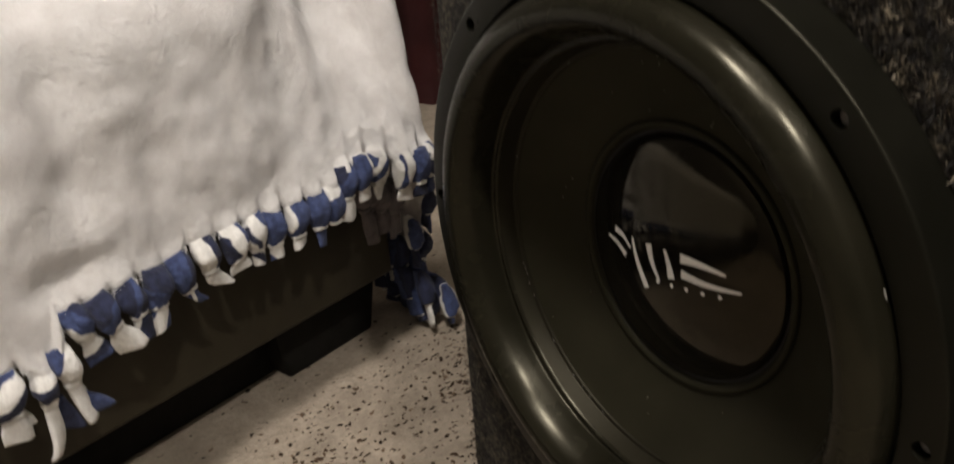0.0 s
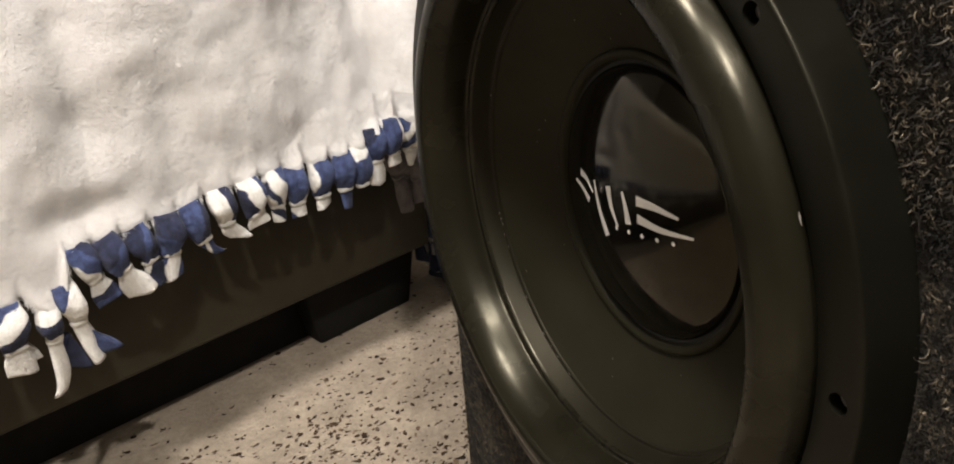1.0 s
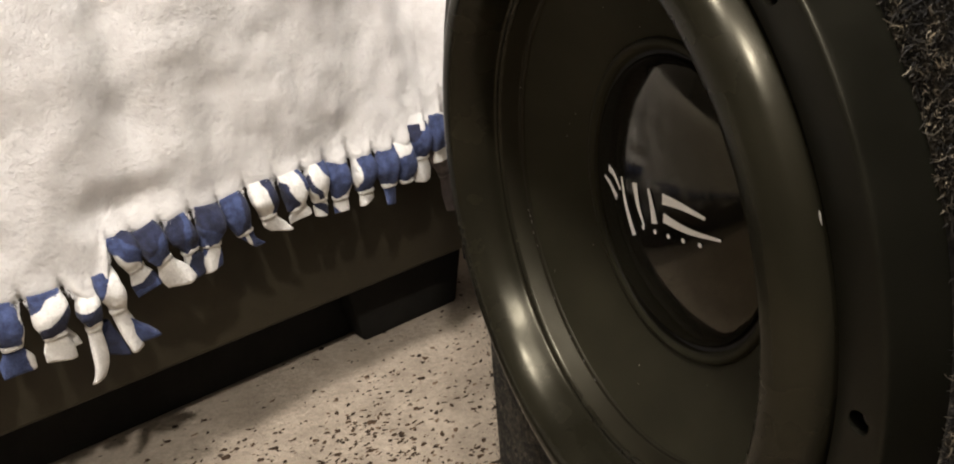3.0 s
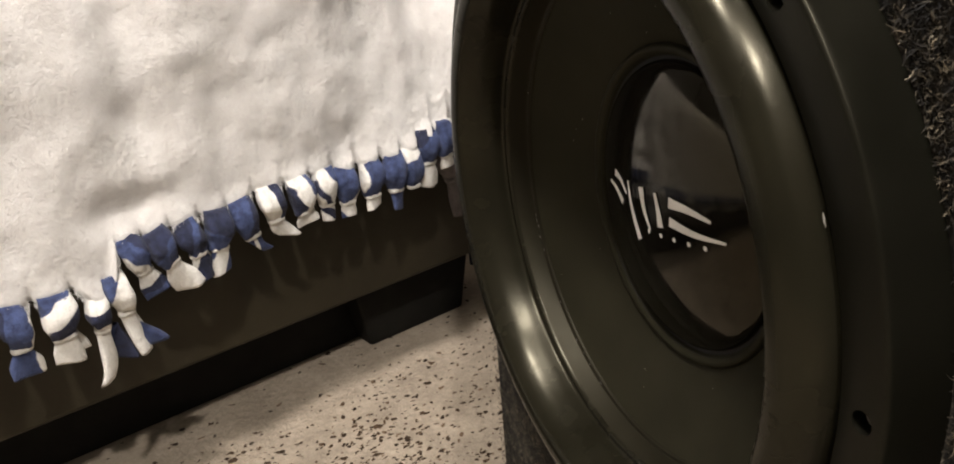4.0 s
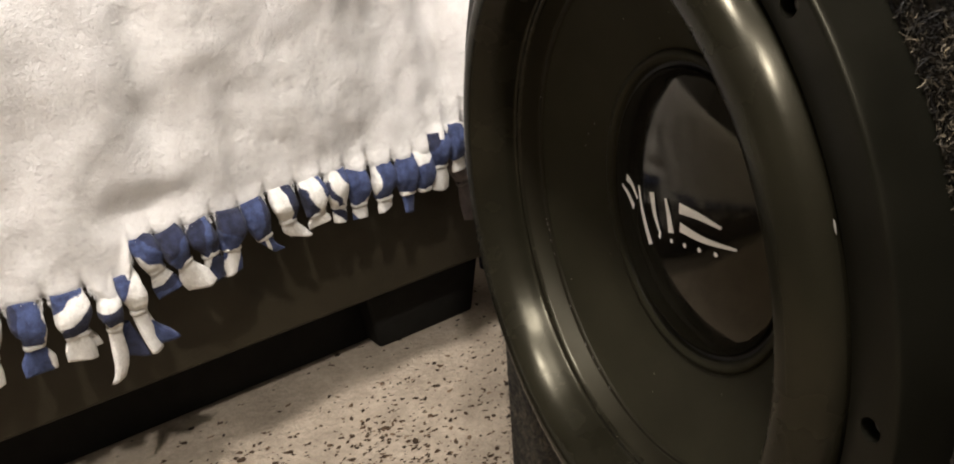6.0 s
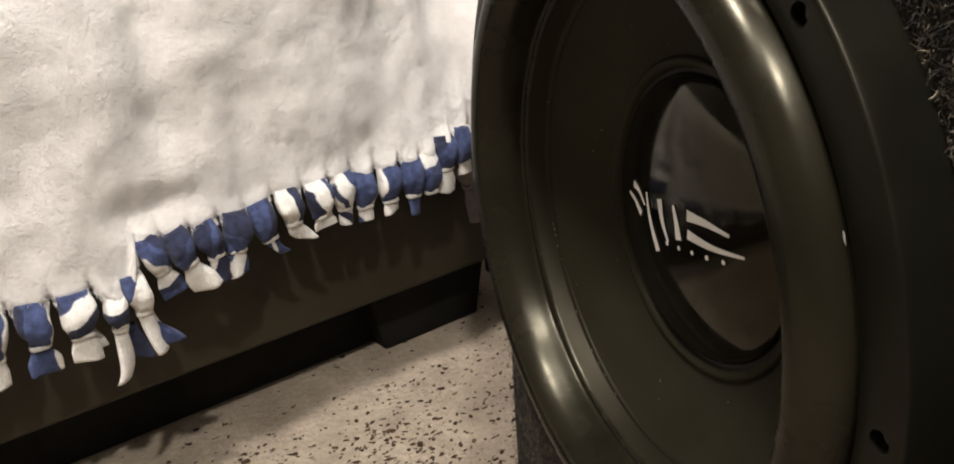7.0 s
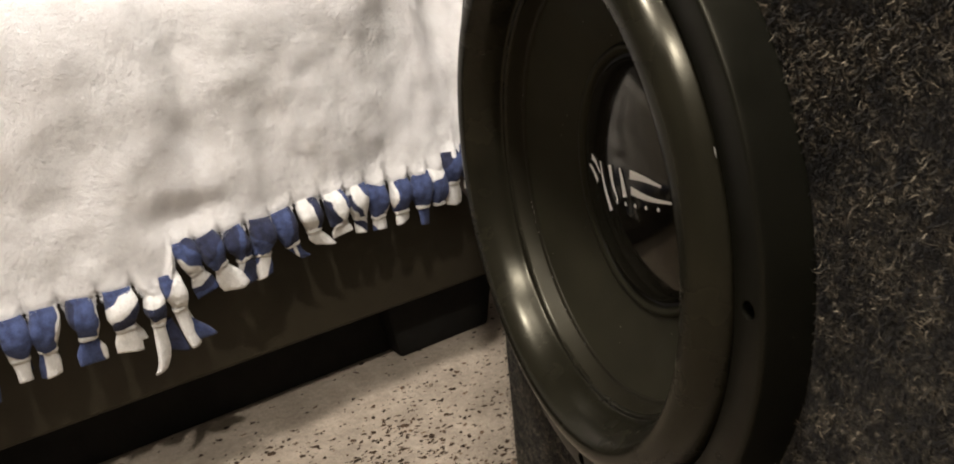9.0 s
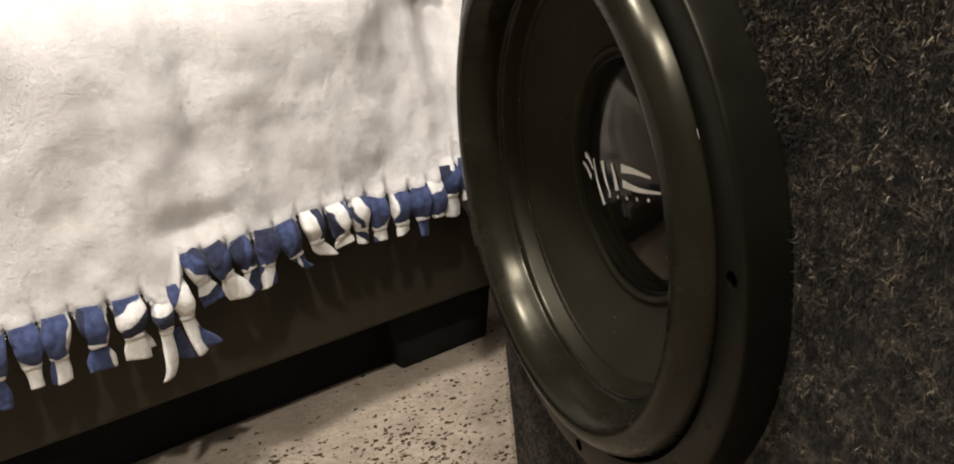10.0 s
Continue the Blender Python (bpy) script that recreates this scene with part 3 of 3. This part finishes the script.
def speck(y, z, x, long, wide, angle, parent, name, label):
    """A small raised fleck on the loudspeaker's face."""
    bm = bmesh.new()
    c, d = math.cos(angle), math.sin(angle)
    pts = []
    for k in range(10):
        a = 2 * math.pi * k / 10
        u, v = long / 2 * math.cos(a), wide / 2 * math.sin(a) * (1.2 if k % 3 else 0.7)
        pts.append((y + u * c - v * d, z + u * d + v * c))
    low = [bm.verts.new((x, a, b)) for a, b in pts]
    tip = bm.verts.new((x - min(long, wide) * 0.35, y, z))
    for k in range(10):
        bm.faces.new((low[k], low[(k + 1) % 10], tip))
    return part(name, bm, SCUFF, parent, label)


speck(-0.1306, 0.0517, 0.0006, 0.0045, 0.0009, 1.2, SUB, "scuff_mark", "pale scuff on the rubber")
specks = random.Random(4)
for k in range(16):
    a = radians(specks.uniform(-75, -15) if k < 11 else specks.uniform(0, 360))
    r = 0.1082 + specks.uniform(-0.0006, 0.0008)
    speck(r * math.cos(a), r * math.sin(a), 0.0224, specks.uniform(0.0008, 0.0020), specks.uniform(0.0005, 0.0010), a + 1.57, SUB, "dust_speck", "pale dust speck on the cone edge")
for k in range(18):
    a, r = specks.uniform(0, 6.28), specks.uniform(0.073, 0.104)
    x = 0.0230 + (0.1090 - r) / 0.0420 * 0.0208
    speck(r * math.cos(a), r * math.sin(a), x - 0.0006, specks.uniform(0.0006, 0.0013), 0.0006, specks.uniform(0, 3), SUB, "dust_speck", "pale dust speck on the cone")


def on_cap(y, z):
    return dome_x(math.hypot(y, z)) - 0.0005


def stroke(points, w0, w1):
    """A flat painted stroke on the dust cap through (y, z) points."""
    rows = []
    p = rounded([(a, b) for a, b in points], 8)
    for i, (a, b) in enumerate(p):
        q, r = p[max(0, i - 1)], p[min(len(p) - 1, i + 1)]
        d = Vector((r[0] - q[0], r[1] - q[1])).normalized()
        w = (w0 + (w1 - w0) * i / (len(p) - 1)) / 2
        rows.append([(on_cap(a + k * w * -d.y, b + k * w * d.x), a + k * w * -d.y, b + k * w * d.x) for k in (-1, 1)])
    return grid(rows)


def emblem():
    """The white mark on the dust cap, as plain slanted blades and dots."""
    root = part("emblem", stroke([(0.043, 0.001), (0.035, 0.000), (0.027, -0.004)], 0.0016, 0.0036), MARK, SUB, "white slanted blades and five dots")
    for pts, a, b in (([(0.037, 0.0070), (0.030, 0.0060), (0.023, 0.0015)], 0.0036, 0.0016), ([(0.022, 0.008), (0.018, -0.003), (0.011, -0.016)], 0.0016, 0.0040),
                      ([(0.010, 0.009), (0.007, 0.000), (0.002, -0.008)], 0.0042, 0.0016), ([(-0.001, 0.0100), (-0.004, 0.003), (-0.006, -0.004)], 0.0018, 0.0044),
                      ([(-0.011, 0.0090), (-0.023, 0.0095), (-0.036, 0.0085)], 0.0048, 0.0014), ([(-0.012, 0.0010), (-0.027, 0.0005), (-0.044, 0.0020)], 0.0044, 0.0012)):
        part("blade", stroke(pts, a, b), MARK, root)
    for k in range(5):
        y, z = 0.003 - 0.0092 * k, -0.0090 + 0.0014 * k
        bm = bmesh.new()
        ring = [bm.verts.new((on_cap(y + 0.0011 * math.cos(a), z + 0.0011 * math.sin(a)), y + 0.0011 * math.cos(a), z + 0.0011 * math.sin(a))) for a in (2 * math.pi * j / 12 for j in range(12))]
        bm.faces.new(ring)
        part("dot", bm, MARK, root)


emblem()


def hanging_cloth():
    rows = []
    for i in range(40):
        x = 0.62 + 0.42 * i / 39
        rows.append([(x, 1.62 + 0.018 * math.sin(i * 0.9) + 0.008 * math.sin(i * 2.3), z) for z in (0.0 + 1.6 * k / 12 for k in range(13))])
    bm = grid(rows)
    bmesh.ops.solidify(bm, geom=bm.faces[:], thickness=0.004)
    tagged(part("cloth_curtain", bm, RED), "dark red cloth curtain hanging to the floor", "curtain")


hanging_cloth()


def fuzz(count, y0, y1, z0, z1, x, size, seed):
    """Short curved fibres that stand out of the carpet's face, outside the loudspeaker's ring."""
    rng = np.random.default_rng(seed)
    y, z = rng.uniform(y0, y1, count), rng.uniform(z0, z1, count)
    keep = np.hypot(y - 0.3315, z - 0.347) > 0.1622
    y, z = y[keep], z[keep]
    n = len(y)
    a, ln, out = rng.uniform(0, 2 * np.pi, n), rng.gamma(3.0, size / 3, n), rng.uniform(0.15, 0.9, n)
    w = rng.uniform(0.00014, 0.00036, n)
    bend = rng.uniform(-1.2, 1.2, n)
    pts = []
    for k in range(4):
        f = k / 3
        aa = a + bend * f
        cx = x - 0.0005 - ln * out * f * (1 - 0.35 * f)
        cy, cz = y + ln * np.cos(aa) * f, z + ln * np.sin(aa) * f
        ww = w * (1 - 0.7 * f)
        pts.append(np.stack([cx, cy - np.sin(aa) * ww, cz + np.cos(aa) * ww], 1))
        pts.append(np.stack([cx, cy + np.sin(aa) * ww, cz - np.cos(aa) * ww], 1))
    verts = np.stack(pts, 1).reshape(-1, 3)
    base = np.arange(n)[:, None, None] * 8
    faces = (base + np.array([[0, 1, 3, 2], [2, 3, 5, 4], [4, 5, 7, 6]])[None]).reshape(-1, 4)
    me = bpy.data.meshes.new("carpet_fuzz")
    me.from_pydata(verts.tolist(), [], faces.tolist())
    ob = finish(new("carpet_fuzz", me), FIBRE)
    ob.parent = BOX
    return tagged(ob, "dark fibres of the carpet", kind="stuff")


fuzz(150000, -0.02, 0.34, 0.16, 0.56, 0.33, 0.0015, 5)
fuzz(42000, 0.34, 0.506, 0.0, 0.56, 0.33, 0.0014, 6)
fuzz(70, -0.02, 0.506, 0.05, 0.56, 0.33, 0.0055, 7)


def fleece_fuzz(count, seed):
    """Fine white hairs along the blanket's lower edge."""
    rng = random.Random(seed)
    verts, faces = [], []
    for _ in range(count):
        s = rng.uniform(-0.40, 0.20)
        lb = lobe(s)
        if lb < 0.25:
            continue
        z = hem(s) - 0.015 * lb + abs(rng.gauss(0, 0.006)) - 0.001
        p, n = around(s, ripple(s, z) + 0.004 * lb)
        side = Vector((-n.y, n.x, 0))
        ln = rng.uniform(0.0012, 0.0030)
        way = (n * rng.uniform(0.2, 1.0) + side * rng.uniform(-0.8, 0.8) + Vector((0, 0, -rng.uniform(0.1, 1.0)))).normalized()
        q = p + Vector((0, 0, z))
        w = side * 0.00012
        k = len(verts)
        mid, tip = q + way * ln * 0.55, q + way * ln + Vector((0, 0, -0.0006))
        verts += [tuple(q - w), tuple(q + w), tuple(mid + w), tuple(mid - w), tuple(tip)]
        faces += [(k, k + 1, k + 2, k + 3), (k + 3, k + 2, k + 4)]
    me = bpy.data.meshes.new("fleece_fuzz")
    me.from_pydata(verts, [], faces)
    ob = finish(new("fleece_fuzz", me), WHITE)
    ob.parent = BLANKET
    tagged(ob, "fine white hairs of the fleece", kind="stuff")


fleece_fuzz(16000, 9)
